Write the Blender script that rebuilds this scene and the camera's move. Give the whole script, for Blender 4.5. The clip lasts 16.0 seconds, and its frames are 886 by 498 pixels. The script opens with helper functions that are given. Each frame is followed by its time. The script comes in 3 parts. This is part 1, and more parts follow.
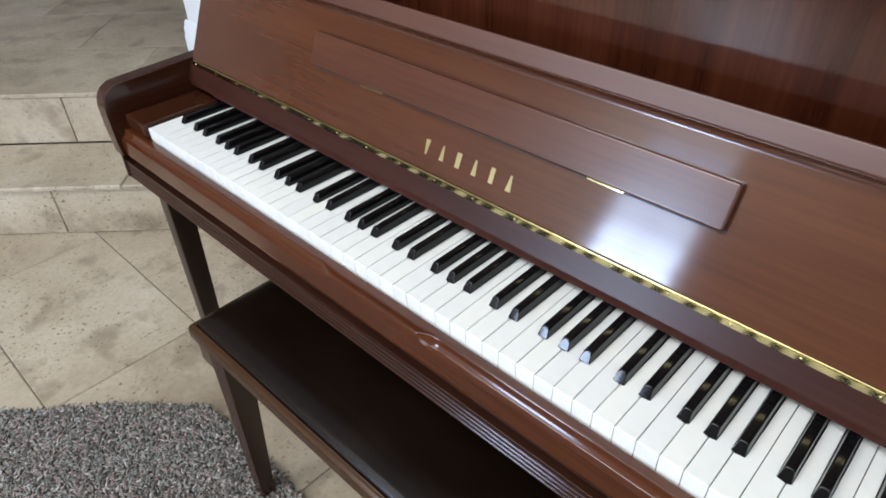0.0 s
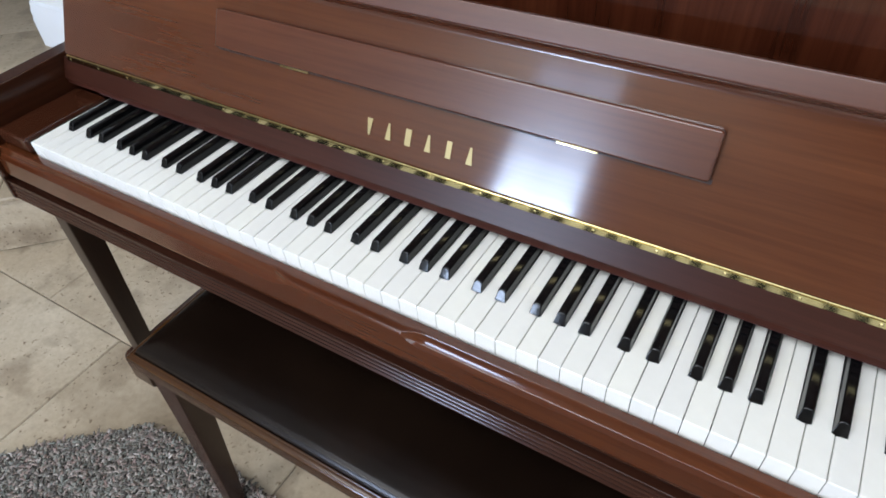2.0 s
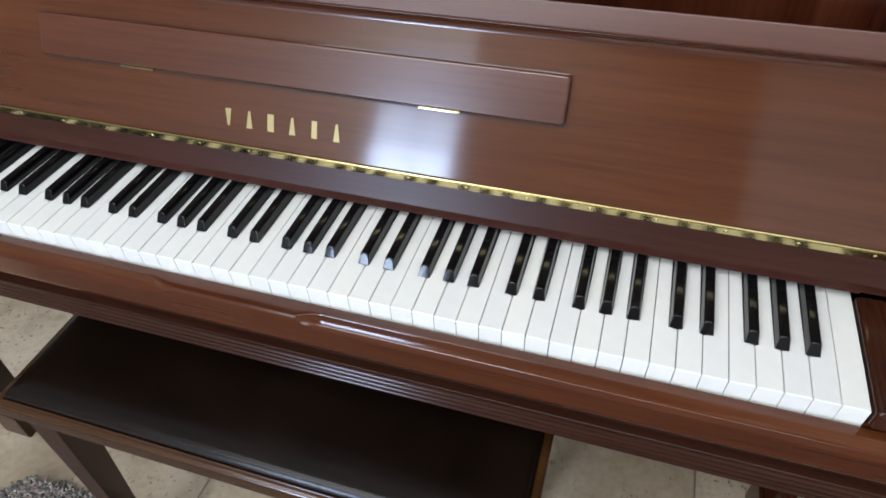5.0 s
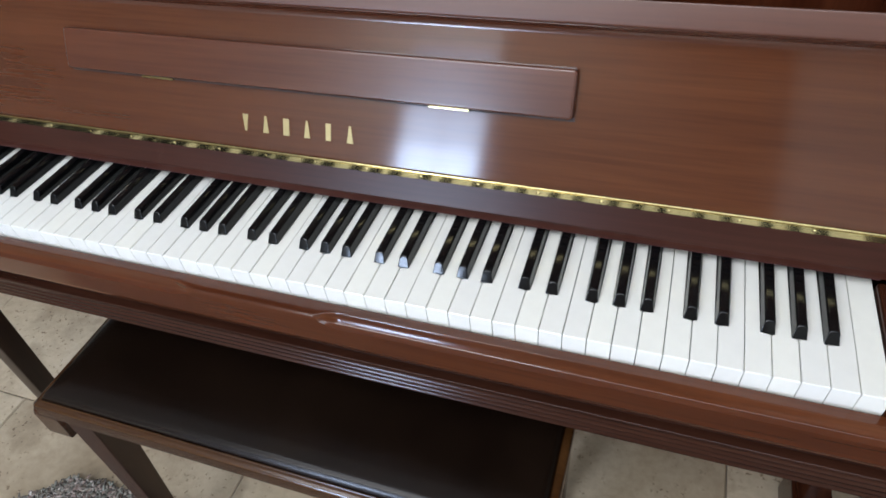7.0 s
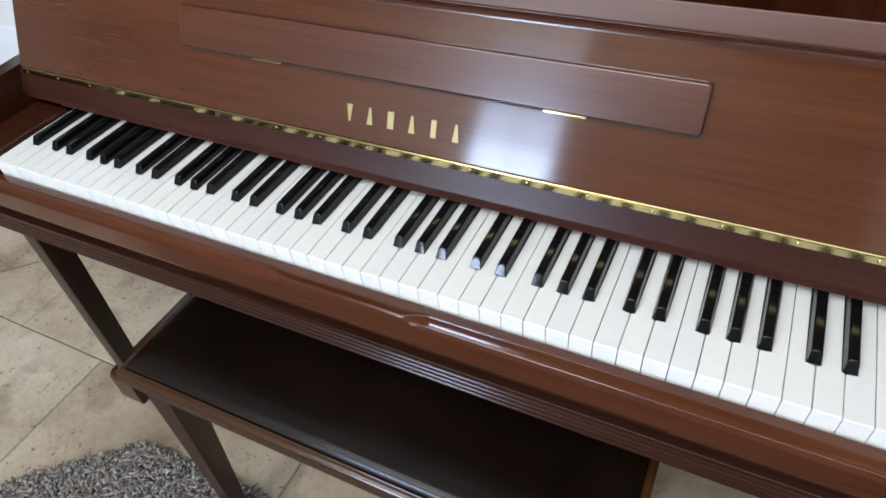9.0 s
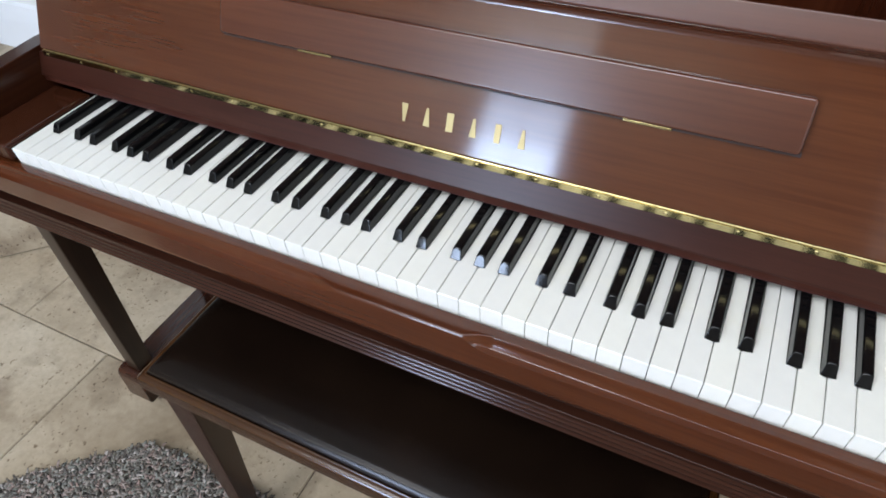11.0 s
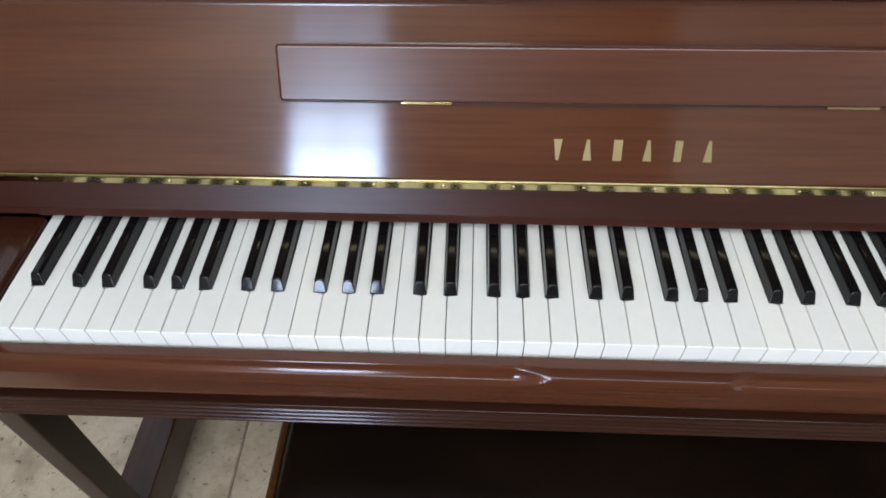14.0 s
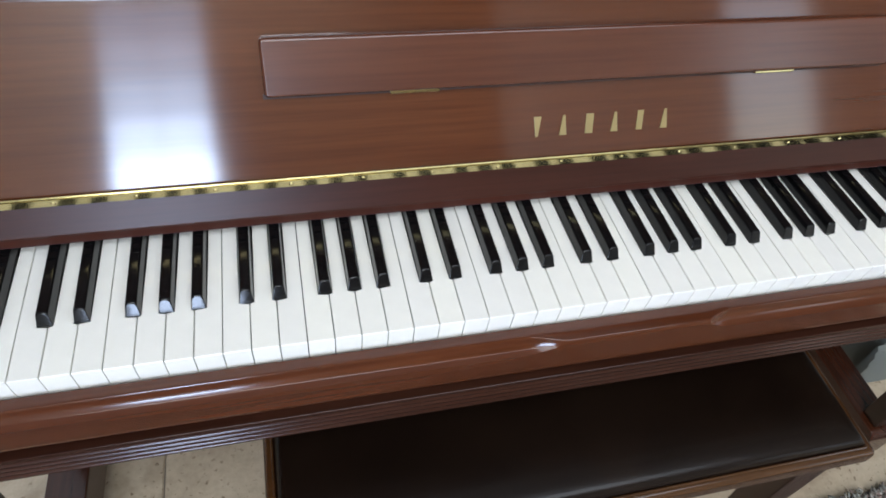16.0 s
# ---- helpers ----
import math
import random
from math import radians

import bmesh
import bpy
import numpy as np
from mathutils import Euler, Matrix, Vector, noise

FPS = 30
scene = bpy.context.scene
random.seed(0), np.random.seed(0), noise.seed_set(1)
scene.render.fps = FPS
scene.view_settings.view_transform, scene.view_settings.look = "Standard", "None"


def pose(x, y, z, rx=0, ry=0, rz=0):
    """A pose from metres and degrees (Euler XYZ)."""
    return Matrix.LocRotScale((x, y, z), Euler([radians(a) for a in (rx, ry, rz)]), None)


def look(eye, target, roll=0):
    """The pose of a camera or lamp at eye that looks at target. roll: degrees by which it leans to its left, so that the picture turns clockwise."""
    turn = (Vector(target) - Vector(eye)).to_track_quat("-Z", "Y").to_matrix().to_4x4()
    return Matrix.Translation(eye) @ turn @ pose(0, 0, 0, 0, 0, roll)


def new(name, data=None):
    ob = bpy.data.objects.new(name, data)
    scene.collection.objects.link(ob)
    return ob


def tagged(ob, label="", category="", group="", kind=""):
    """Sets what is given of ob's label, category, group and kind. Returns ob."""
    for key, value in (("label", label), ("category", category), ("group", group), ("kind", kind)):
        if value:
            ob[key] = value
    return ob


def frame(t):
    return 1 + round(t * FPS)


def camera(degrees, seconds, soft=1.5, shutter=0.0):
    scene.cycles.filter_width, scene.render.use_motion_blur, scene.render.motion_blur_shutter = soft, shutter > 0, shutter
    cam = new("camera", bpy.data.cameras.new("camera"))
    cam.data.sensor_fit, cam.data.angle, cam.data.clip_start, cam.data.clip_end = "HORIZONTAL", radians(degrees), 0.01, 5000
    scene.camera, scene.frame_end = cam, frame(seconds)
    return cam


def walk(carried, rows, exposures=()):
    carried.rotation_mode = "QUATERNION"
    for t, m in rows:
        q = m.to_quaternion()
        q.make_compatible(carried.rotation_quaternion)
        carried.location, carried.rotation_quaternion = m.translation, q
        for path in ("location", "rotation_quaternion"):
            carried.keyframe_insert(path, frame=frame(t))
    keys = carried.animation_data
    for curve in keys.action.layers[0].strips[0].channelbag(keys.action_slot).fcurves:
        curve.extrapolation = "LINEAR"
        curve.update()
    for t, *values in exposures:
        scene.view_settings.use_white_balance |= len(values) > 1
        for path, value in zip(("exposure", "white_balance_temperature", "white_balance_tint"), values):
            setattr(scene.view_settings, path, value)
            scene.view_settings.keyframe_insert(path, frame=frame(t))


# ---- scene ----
cam = camera(68.0, 16.0, soft=1.7)

PATH = [
    (0, (1.073, -0.389, 1.246), (-0.032, 0.754, 0.032), -1.1),
    (0.5, (1.076, -0.386, 1.243), (-0.028, 0.761, 0.034), -1.2),
    (1, (1.071, -0.383, 1.237), (-0.007, 0.76, -0.001), -1.2),
    (1.5, (1.026, -0.369, 1.252), (0.057, 0.824, -0.028), -3.0),
    (2, (0.968, -0.379, 1.251), (0.16, 0.853, -0.101), -3.3),
    (2.5, (0.943, -0.403, 1.234), (0.334, 0.933, -0.124), -1.8),
    (3, (0.93, -0.415, 1.225), (0.417, 0.954, -0.141), -2.3),
    (3.5, (0.934, -0.414, 1.223), (0.413, 0.964, -0.129), -1.9),
    (4, (0.939, -0.417, 1.232), (0.429, 0.976, -0.11), -1.3),
    (4.5, (0.957, -0.411, 1.239), (0.475, 0.96, -0.135), -1.7),
    (6.8, (1.003, -0.401, 1.241), (0.469, 0.953, -0.131), -6.3),
    (7, (0.997, -0.405, 1.244), (0.433, 0.93, -0.135), -6.6),
    (7.5, (0.988, -0.404, 1.238), (0.365, 0.911, -0.134), -6.6),
    (8, (0.974, -0.405, 1.233), (0.305, 0.899, -0.127), -6.3),
    (8.5, (0.963, -0.398, 1.235), (0.281, 0.889, -0.136), -6.2),
    (9, (0.945, -0.396, 1.236), (0.221, 0.867, -0.136), -6.1),
    (9.5, (0.928, -0.399, 1.235), (0.201, 0.858, -0.14), -4.7),
    (12, (0.738, -0.333, 1.219), (0.068, 0.886, -0.218), -4.3),
    (12.5, (0.663, -0.297, 1.222), (0.037, 0.869, -0.278), -6.6),
    (13, (0.624, -0.281, 1.216), (0.109, 0.899, -0.315), -3.7),
    (13.5, (0.551, -0.292, 1.222), (0.158, 0.967, -0.282), -4.6),
    (14, (0.444, -0.325, 1.227), (0.36, 0.995, -0.273), -1.5),
    (14.5, (0.377, -0.36, 1.233), (0.44, 0.95, -0.277), 0.6),
    (15, (0.356, -0.375, 1.231), (0.447, 0.993, -0.226), 0.8),
    (15.5, (0.339, -0.35, 1.227), (0.507, 1.032, -0.209), 2.4),
    (16, (0.283, -0.319, 1.225), (0.709, 0.929, -0.278), 8.2),
]
walk(cam, [(t, look(eye, target, roll)) for t, eye, target, roll in PATH],
     [(0.0, 1.36, 6500, 9), (2.5, 1.29, 6500, 9), (9.5, 1.28, 6500, 9), (12.0, 1.22, 6550, 9), (13.5, 1.12, 6600, 9), (15.0, 1.16, 6600, 9), (16.0, 1.27, 6550, 9)])

# ---- world and light ----
world = bpy.data.worlds.new("world")
scene.world = world
world.use_nodes = True
wn = world.node_tree
sky = wn.nodes.new("ShaderNodeTexSky")
sky.sky_type = "NISHITA"
sky.sun_disc = False
sky.sun_elevation = radians(48)
sky.sun_rotation = radians(200)
wn.links.new(sky.outputs[0], wn.nodes["Background"].inputs[0])
wn.nodes["Background"].inputs[1].default_value = 0.1


def window_or_fill_light(name, x, z, w, h, y, watts, colour, turn=0, rx=90):
    """Area lamp for daylight in a window opening, or an added fill lamp."""
    lamp = bpy.data.lights.new(name, "AREA")
    lamp.shape, lamp.size, lamp.size_y = "RECTANGLE", w, h
    lamp.energy, lamp.color = watts, colour
    ob = new(name, lamp)
    ob.matrix_world = pose(x, y, z, rx, 0, turn)
    return ob


DAY = (0.88, 0.94, 1.0)
# tall glazed door in the south wall; lamps weaken upward to fit its reflection
PANE = (0.55, 0.70, 1.0)
for k, watts in enumerate((7.1, 7.1, 6.5, 4.9, 3.0, 1.55, 0.85, 0.45)):
    window_or_fill_light("window_or_fill_light", -0.48, 0.432 + 0.244 * k, 0.61, 0.244, -3.64, watts, PANE)
# second window further along the same wall
window_or_fill_light("window_or_fill_light", 3.95, 1.45, 0.76, 1.52, -3.64, 2.0, DAY)
# added fill lamps: high east, over the player's place and by the glazed door
window_or_fill_light("window_or_fill_light", 4.85, 1.9, 2.6, 1.4, -1.6, 3.5, DAY, 90)
window_or_fill_light("overhead_fill", 0.75, 2.74, 2.56, 1.36, -1.35, 19.5, DAY, 0, 0)
window_or_fill_light("overhead_fill", -0.2, 2.74, 1.76, 0.76, -2.9, 24, DAY, 0, 0)

# ---- materials ----


def mat(name):
    m = bpy.data.materials.new(name)
    m.use_nodes = True
    nt = m.node_tree
    return m, nt, nt.nodes["Principled BSDF"]


def node(nt, kind, **values):
    n = nt.nodes.new(kind)
    for key, value in values.items():
        n.inputs[key.replace("_", " ")].default_value = value
    return n


def coords(nt, scale=(1, 1, 1)):
    tc = nt.nodes.new("ShaderNodeTexCoord")
    mp = nt.nodes.new("ShaderNodeMapping")
    mp.inputs["Scale"].default_value = scale
    nt.links.new(tc.outputs["Object"], mp.inputs["Vector"])
    return mp.outputs[0]


def ramp(nt, fac, stops):
    r = nt.nodes.new("ShaderNodeValToRGB")
    el = r.color_ramp.elements
    while len(el) < len(stops):
        el.new(0.5)
    for e, (p, c) in zip(el, stops):
        e.position, e.color = p, (*c, 1)
    nt.links.new(fac, r.inputs[0])
    return r.outputs[0]


def mix(nt, fac, a, b, how="MIX"):
    n = nt.nodes.new("ShaderNodeMix")
    n.data_type, n.blend_type = "RGBA", how
    if isinstance(fac, float):
        n.inputs[0].default_value = fac
    else:
        nt.links.new(fac, n.inputs[0])
    for sock, v in ((n.inputs[6], a), (n.inputs[7], b)):
        if isinstance(v, tuple):
            sock.default_value = (*v, 1)
        else:
            nt.links.new(v, sock)
    return n.outputs[2]


def bump(nt, bsdf, height, strength, distance=0.001):
    b = node(nt, "ShaderNodeBump", Strength=strength, Distance=distance)
    nt.links.new(height, b.inputs["Height"])
    nt.links.new(b.outputs[0], bsdf.inputs["Normal"])


def noise_tex(nt, vec, scale, detail=6.0, rough=0.6):
    n = node(nt, "ShaderNodeTexNoise", Scale=scale, Detail=detail, Roughness=rough)
    nt.links.new(vec, n.inputs["Vector"])
    return n.outputs[0]


def rand(nt):
    return nt.nodes.new("ShaderNodeObjectInfo").outputs["Random"]


def wood(name, axis, dark, mid, light, rough=0.2, coat=0.0, grain=1.0, cloudy=0.85, shine=0.5):
    """Stained, lacquered veneer with its grain along an axis."""
    m, nt, b = mat(name)
    s = [26.0, 26.0, 26.0]
    s["xyz".index(axis)] = 1.6
    v = coords(nt, s)
    s2 = [190.0, 190.0, 190.0]
    s2["xyz".index(axis)] = 7.0
    v2 = coords(nt, s2)
    s3 = [5.0, 5.0, 5.0]
    s3["xyz".index(axis)] = 1.0
    v3 = coords(nt, s3)
    broad = ramp(nt, noise_tex(nt, v, 1.0, 5.0, 0.55), [(0.28, dark), (0.5, mid), (0.74, light)])
    fine = ramp(nt, noise_tex(nt, v2, 1.0, 3.0, 0.6), [(0.3, (0.62, 0.58, 0.56)), (0.6, (1.0, 1.0, 1.0))])
    cloud = ramp(nt, noise_tex(nt, v3, 1.0, 3.0, 0.5), [(0.3, (0.78, 0.74, 0.72)), (0.7, (1.12, 1.1, 1.1))])
    col = mix(nt, 0.7 * grain, broad, fine, "MULTIPLY")
    col = mix(nt, cloudy, col, cloud, "MULTIPLY")
    nt.links.new(col, b.inputs["Base Color"])
    r = nt.nodes.new("ShaderNodeMapRange")
    r.inputs["To Min"].default_value, r.inputs["To Max"].default_value = rough * 0.85, rough * 1.2
    nt.links.new(noise_tex(nt, coords(nt, (3, 3, 3)), 1.0, 4.0), r.inputs["Value"])
    nt.links.new(r.outputs[0], b.inputs["Roughness"])
    b.inputs["Coat Weight"].default_value = coat
    b.inputs["Coat Roughness"].default_value = rough * 0.7
    b.inputs["Specular IOR Level"].default_value = shine
    bump(nt, b, noise_tex(nt, v2, 1.0, 2.0), 0.02, 0.0003)
    return m


MAHOGANY = wood("mahogany_veneer", "x", (0.074, 0.0205, 0.0076), (0.088, 0.0255, 0.0094), (0.102, 0.0310, 0.0116), 0.085, grain=0.8, cloudy=0.6, shine=0.9)
LEDGE_WOOD = wood("ledge_veneer", "x", (0.074, 0.0205, 0.0090), (0.088, 0.0255, 0.0112), (0.102, 0.0310, 0.0140), 0.2, grain=0.8, cloudy=0.5, shine=0.85)
LIP_WOOD = wood("satin_lip_veneer", "x", (0.078, 0.0230, 0.0105), (0.092, 0.0280, 0.0128), (0.106, 0.0335, 0.0155), 0.38, grain=0.7, cloudy=0.5, shine=0.7)
STRIP_WOOD = wood("dull_strip_wood", "x", (0.040, 0.0095, 0.0045), (0.052, 0.0125, 0.0058), (0.064, 0.0165, 0.0078), 0.55, shine=0.2)
MAHOGANY_UP = wood("mahogany_upright_grain", "z", (0.028, 0.0065, 0.003), (0.056, 0.014, 0.006), (0.088, 0.025, 0.011), 0.11)
MAHOGANY_Y = wood("mahogany_depth_grain", "y", (0.033, 0.0095, 0.0045), (0.048, 0.0145, 0.0066), (0.066, 0.0215, 0.0095), 0.16)
EDGE_WOOD = wood("edge_wood", "x", (0.056, 0.0140, 0.0046), (0.078, 0.0210, 0.0070), (0.104, 0.0310, 0.0108), 0.12, shine=0.45)
BENCH_WOOD = wood("bench_wood", "x", (0.042, 0.0165, 0.0050), (0.058, 0.0240, 0.0076), (0.080, 0.0350, 0.0118), 0.15)
BENCH_LEG = wood("bench_leg_wood", "z", (0.026, 0.0088, 0.0036), (0.038, 0.0132, 0.0052), (0.050, 0.0190, 0.0078), 0.25)
RAIL_WOOD = wood("satin_rail_wood", "x", (0.030, 0.0086, 0.0050), (0.043, 0.0128, 0.0074), (0.058, 0.0185, 0.0108), 0.3)
RAIL_WOOD.node_tree.nodes["Principled BSDF"].inputs["Specular IOR Level"].default_value = 0.28
# leg wood darkened in its colour, as the inner faces stand unlit
LEG_WOOD = wood("shaded_leg_wood", "z", (0.017, 0.0070, 0.0034), (0.026, 0.0105, 0.0048), (0.037, 0.0155, 0.0070), 0.3, shine=0.45)
FLUTED = wood("fluted_wood", "x", (0.023, 0.0078, 0.0044), (0.033, 0.0118, 0.0068), (0.046, 0.0178, 0.0104), 0.17)
FLUTED.node_tree.nodes["Principled BSDF"].inputs["Specular IOR Level"].default_value = 0.28


def plain(name, colour, rough, metal=0.0, vary=0.08, scale=40.0, bumpy=0.03, per_piece=0.0, coat=0.0):
    m, nt, b = mat(name)
    v = coords(nt)
    n = noise_tex(nt, v, scale, 5.0)
    lo = tuple(c * (1 - vary) for c in colour)
    hi = tuple(min(1.0, c * (1 + vary)) for c in colour)
    col = ramp(nt, n, [(0.3, lo), (0.7, hi)])
    if per_piece:
        tint = ramp(nt, rand(nt), [(0.0, (1 - per_piece,) * 3), (1.0, (1.0, 1.0, 1.0 - per_piece * 0.6))])
        col = mix(nt, 1.0, col, tint, "MULTIPLY")
    nt.links.new(col, b.inputs["Base Color"])
    b.inputs["Roughness"].default_value, b.inputs["Metallic"].default_value = rough, metal
    b.inputs["Coat Weight"].default_value = coat
    bump(nt, b, noise_tex(nt, v, scale * 4, 4.0), bumpy, 0.0005)
    return m


IVORY = plain("white_key_plastic", (0.90, 0.89, 0.84), 0.17, vary=0.02, scale=60, bumpy=0.008, per_piece=0.05)
EBONY = plain("black_key_plastic", (0.0040, 0.0040, 0.0044), 0.13, vary=0.15, bumpy=0.015)
EBONY.node_tree.nodes["Principled BSDF"].inputs["Specular IOR Level"].default_value = 0.34
BRASS = plain("brass", (0.52, 0.44, 0.22), 0.14, 1.0, vary=0.12, scale=90, bumpy=0.05)
GILT = plain("gilt", (0.40, 0.31, 0.14), 0.4, 0.6, vary=0.06, bumpy=0.02)
GROOVE_SHADE = plain("groove_shade", (0.022, 0.008, 0.005), 0.6, vary=0.3)
DARK_FELT = plain("dark_red_felt", (0.05, 0.012, 0.010), 0.95, vary=0.3, scale=300, bumpy=0.3)
BLACK_IN = plain("dark_inside", (0.012, 0.009, 0.008), 0.8)
WALL = plain("white_wall_paint", (0.80, 0.80, 0.78), 0.6, vary=0.02, scale=6, bumpy=0.06)
CEILING = plain("ceiling_paint", (0.84, 0.83, 0.80), 0.8, vary=0.03, scale=6, bumpy=0.05)
SOUTH = plain("greige_wall_paint", (0.84, 0.81, 0.75), 0.7, vary=0.03, scale=5, bumpy=0.05)
GREY_WALL = plain("grey_green_wall_paint", (0.15, 0.162, 0.145), 0.6, vary=0.04, scale=6, bumpy=0.06)
REFLECT_DARK = plain("reflection_panel_dark", (0.28, 0.23, 0.18), 0.7, vary=0.05, scale=5, bumpy=0.05)
TRIM = plain("white_trim_gloss", (0.84, 0.85, 0.86), 0.3, vary=0.015, scale=10, bumpy=0.01)
GROUT = plain("grout", (0.17, 0.14, 0.105), 0.9, vary=0.15, scale=60, bumpy=0.2)
METAL = plain("caster_metal", (0.25, 0.23, 0.2), 0.4, 0.8)


def leather():
    m, nt, b = mat("dark_brown_leather")
    v = coords(nt)
    col = ramp(nt, noise_tex(nt, v, 9.0, 5.0), [(0.3, (0.0056, 0.0028, 0.0017)), (0.7, (0.0105, 0.0056, 0.0034))])
    nt.links.new(col, b.inputs["Base Color"])
    b.inputs["Roughness"].default_value = 0.24
    b.inputs["Specular IOR Level"].default_value = 0.27
    vo = node(nt, "ShaderNodeTexVoronoi", Scale=420.0)
    nt.links.new(v, vo.inputs["Vector"])
    bump(nt, b, vo.outputs["Distance"], 0.12, 0.0006)
    return m


LEATHER = leather()


def travertine(name="travertine", warm=1.0):
    m, nt, b = mat(name)
    tc = nt.nodes.new("ShaderNodeTexCoord")
    info = nt.nodes.new("ShaderNodeObjectInfo")
    sc = nt.nodes.new("ShaderNodeVectorMath")
    sc.operation = "MULTIPLY_ADD"
    nt.links.new(tc.outputs["Object"], sc.inputs[0])
    sc.inputs[1].default_value = (1, 1, 1)
    comb = nt.nodes.new("ShaderNodeCombineXYZ")
    mul = node(nt, "ShaderNodeMath")
    mul.operation = "MULTIPLY"
    mul.inputs[1].default_value = 37.0
    nt.links.new(info.outputs["Random"], mul.inputs[0])
    for i in range(3):
        nt.links.new(mul.outputs[0], comb.inputs[i])
    nt.links.new(comb.outputs[0], sc.inputs[2])
    v = sc.outputs[0]
    base = ramp(nt, noise_tex(nt, v, 3.2, 8.0, 0.62), [(0.28, (0.342 * warm, 0.268, 0.182)), (0.5, (0.492 * warm, 0.404, 0.290)), (0.75, (0.630 * warm, 0.540, 0.412))])
    blotch = ramp(nt, noise_tex(nt, v, 8.0, 6.0, 0.55), [(0.53, (1.0, 1.0, 1.0)), (0.60, (0.80, 0.78, 0.76)), (0.70, (0.60, 0.57, 0.55))])
    fine = ramp(nt, noise_tex(nt, v, 70.0, 5.0, 0.65), [(0.3, (0.84, 0.82, 0.80)), (0.6, (1.03, 1.03, 1.03))])
    pits_n = noise_tex(nt, v, 95.0, 3.0, 0.55)
    region = ramp(nt, noise_tex(nt, v, 5.0, 2.0), [(0.40, (0.0, 0.0, 0.0)), (0.52, (1.0, 1.0, 1.0))])
    pits = ramp(nt, pits_n, [(0.33, (0.0, 0.0, 0.0)), (0.375, (1.0, 1.0, 1.0))])
    col = mix(nt, 0.9, base, blotch, "MULTIPLY")
    col = mix(nt, 0.8, col, fine, "MULTIPLY")
    pit_on = mix(nt, region, (1.0, 1.0, 1.0), pits)
    col = mix(nt, 1.0, col, ramp(nt, pit_on, [(0.0, (0.42, 0.36, 0.30)), (1.0, (1.0, 1.0, 1.0))]), "MULTIPLY")
    tint = ramp(nt, info.outputs["Random"], [(0.0, (0.90, 0.88, 0.85)), (1.0, (1.05, 1.05, 1.05))])
    col = mix(nt, 1.0, col, tint, "MULTIPLY")
    nt.links.new(col, b.inputs["Base Color"])
    b.inputs["Roughness"].default_value = 0.42
    bump(nt, b, pit_on, 0.35, 0.0012)
    return m


TRAVERTINE = travertine()


def yarn():
    m, nt, b = mat("shag_yarn")
    g = nt.nodes.new("ShaderNodeNewGeometry")
    c = ramp(nt, g.outputs["Random Per Island"], [(0.0, (0.080, 0.066, 0.056)), (0.3, (0.165, 0.142, 0.118)), (0.5, (0.225, 0.232, 0.198)), (0.66, (0.29, 0.252, 0.215)), (0.8, (0.29, 0.200, 0.170)), (1.0, (0.47, 0.43, 0.385))])
    nt.links.new(c, b.inputs["Base Color"])
    b.inputs["Roughness"].default_value = 0.8
    bump(nt, b, noise_tex(nt, coords(nt), 900.0, 2.0), 0.3, 0.0006)
    return m


YARN = yarn()
RUG_BACK = plain("rug_backing", (0.05, 0.046, 0.044), 0.95, vary=0.3, scale=200, bumpy=0.4)

# ---- builders ----


def thing(name, at, label, category, group="", kind=""):
    ob = new(name)
    ob.location = at
    ob.empty_display_size = 0.05
    return tagged(ob, label, category, group, kind)


def soften(me, limit=math.cos(radians(42))):
    """Smooth shading weighted by face area, so that large flat faces stay flat."""
    around = [[] for _ in me.vertices]
    for p in me.polygons:
        p.use_smooth = True
        for v in p.vertices:
            around[v].append((p.normal.copy(), p.area))
    normals = []
    for p in me.polygons:
        for v in p.vertices:
            n = Vector((0, 0, 0))
            for m, a in around[v]:
                if m.dot(p.normal) > limit:
                    n += m * a
            normals.append(n.normalized() if n.length > 0 else p.normal)
    me.normals_split_custom_set(normals)


def mesh_of(name, bm, material, smooth=True):
    me = bpy.data.meshes.new(name)
    bmesh.ops.recalc_face_normals(bm, faces=bm.faces)
    bm.to_mesh(me)
    bm.free()
    for mt in material if isinstance(material, tuple) else (material,):
        me.materials.append(mt)
    if smooth:
        soften(me)
    return me


def origin_of(ob):
    x = Vector((0, 0, 0))
    while ob is not None:
        x = x + ob.location
        ob = ob.parent
    return x


def part(name, bm, material, parent=None, label="", smooth=True):
    """Links a bmesh given in world metres as one mesh under a thing or a part."""
    ob = new(name, mesh_of(name, bm, material, smooth))
    if parent is not None:
        ob.parent = parent
        ob.matrix_parent_inverse = Matrix.Translation(-origin_of(parent)) if parent.data is None else Matrix.Identity(4)
    return tagged(ob, label)


def box(x0, x1, y0, y1, z0, z1, r=0.0, seg=2, bm=None):
    bm = bm or bmesh.new()
    vs = [bm.verts.new(p) for p in ((x0, y0, z0), (x1, y0, z0), (x1, y1, z0), (x0, y1, z0), (x0, y0, z1), (x1, y0, z1), (x1, y1, z1), (x0, y1, z1))]
    fs = [bm.faces.new([vs[i] for i in f]) for f in ((3, 2, 1, 0), (4, 5, 6, 7), (0, 1, 5, 4), (1, 2, 6, 5), (2, 3, 7, 6), (3, 0, 4, 7))]
    if r:
        es = {e for f in fs for e in f.edges}
        bmesh.ops.bevel(bm, geom=list(es), offset=r, segments=seg, affect="EDGES", profile=0.5)
    return bm


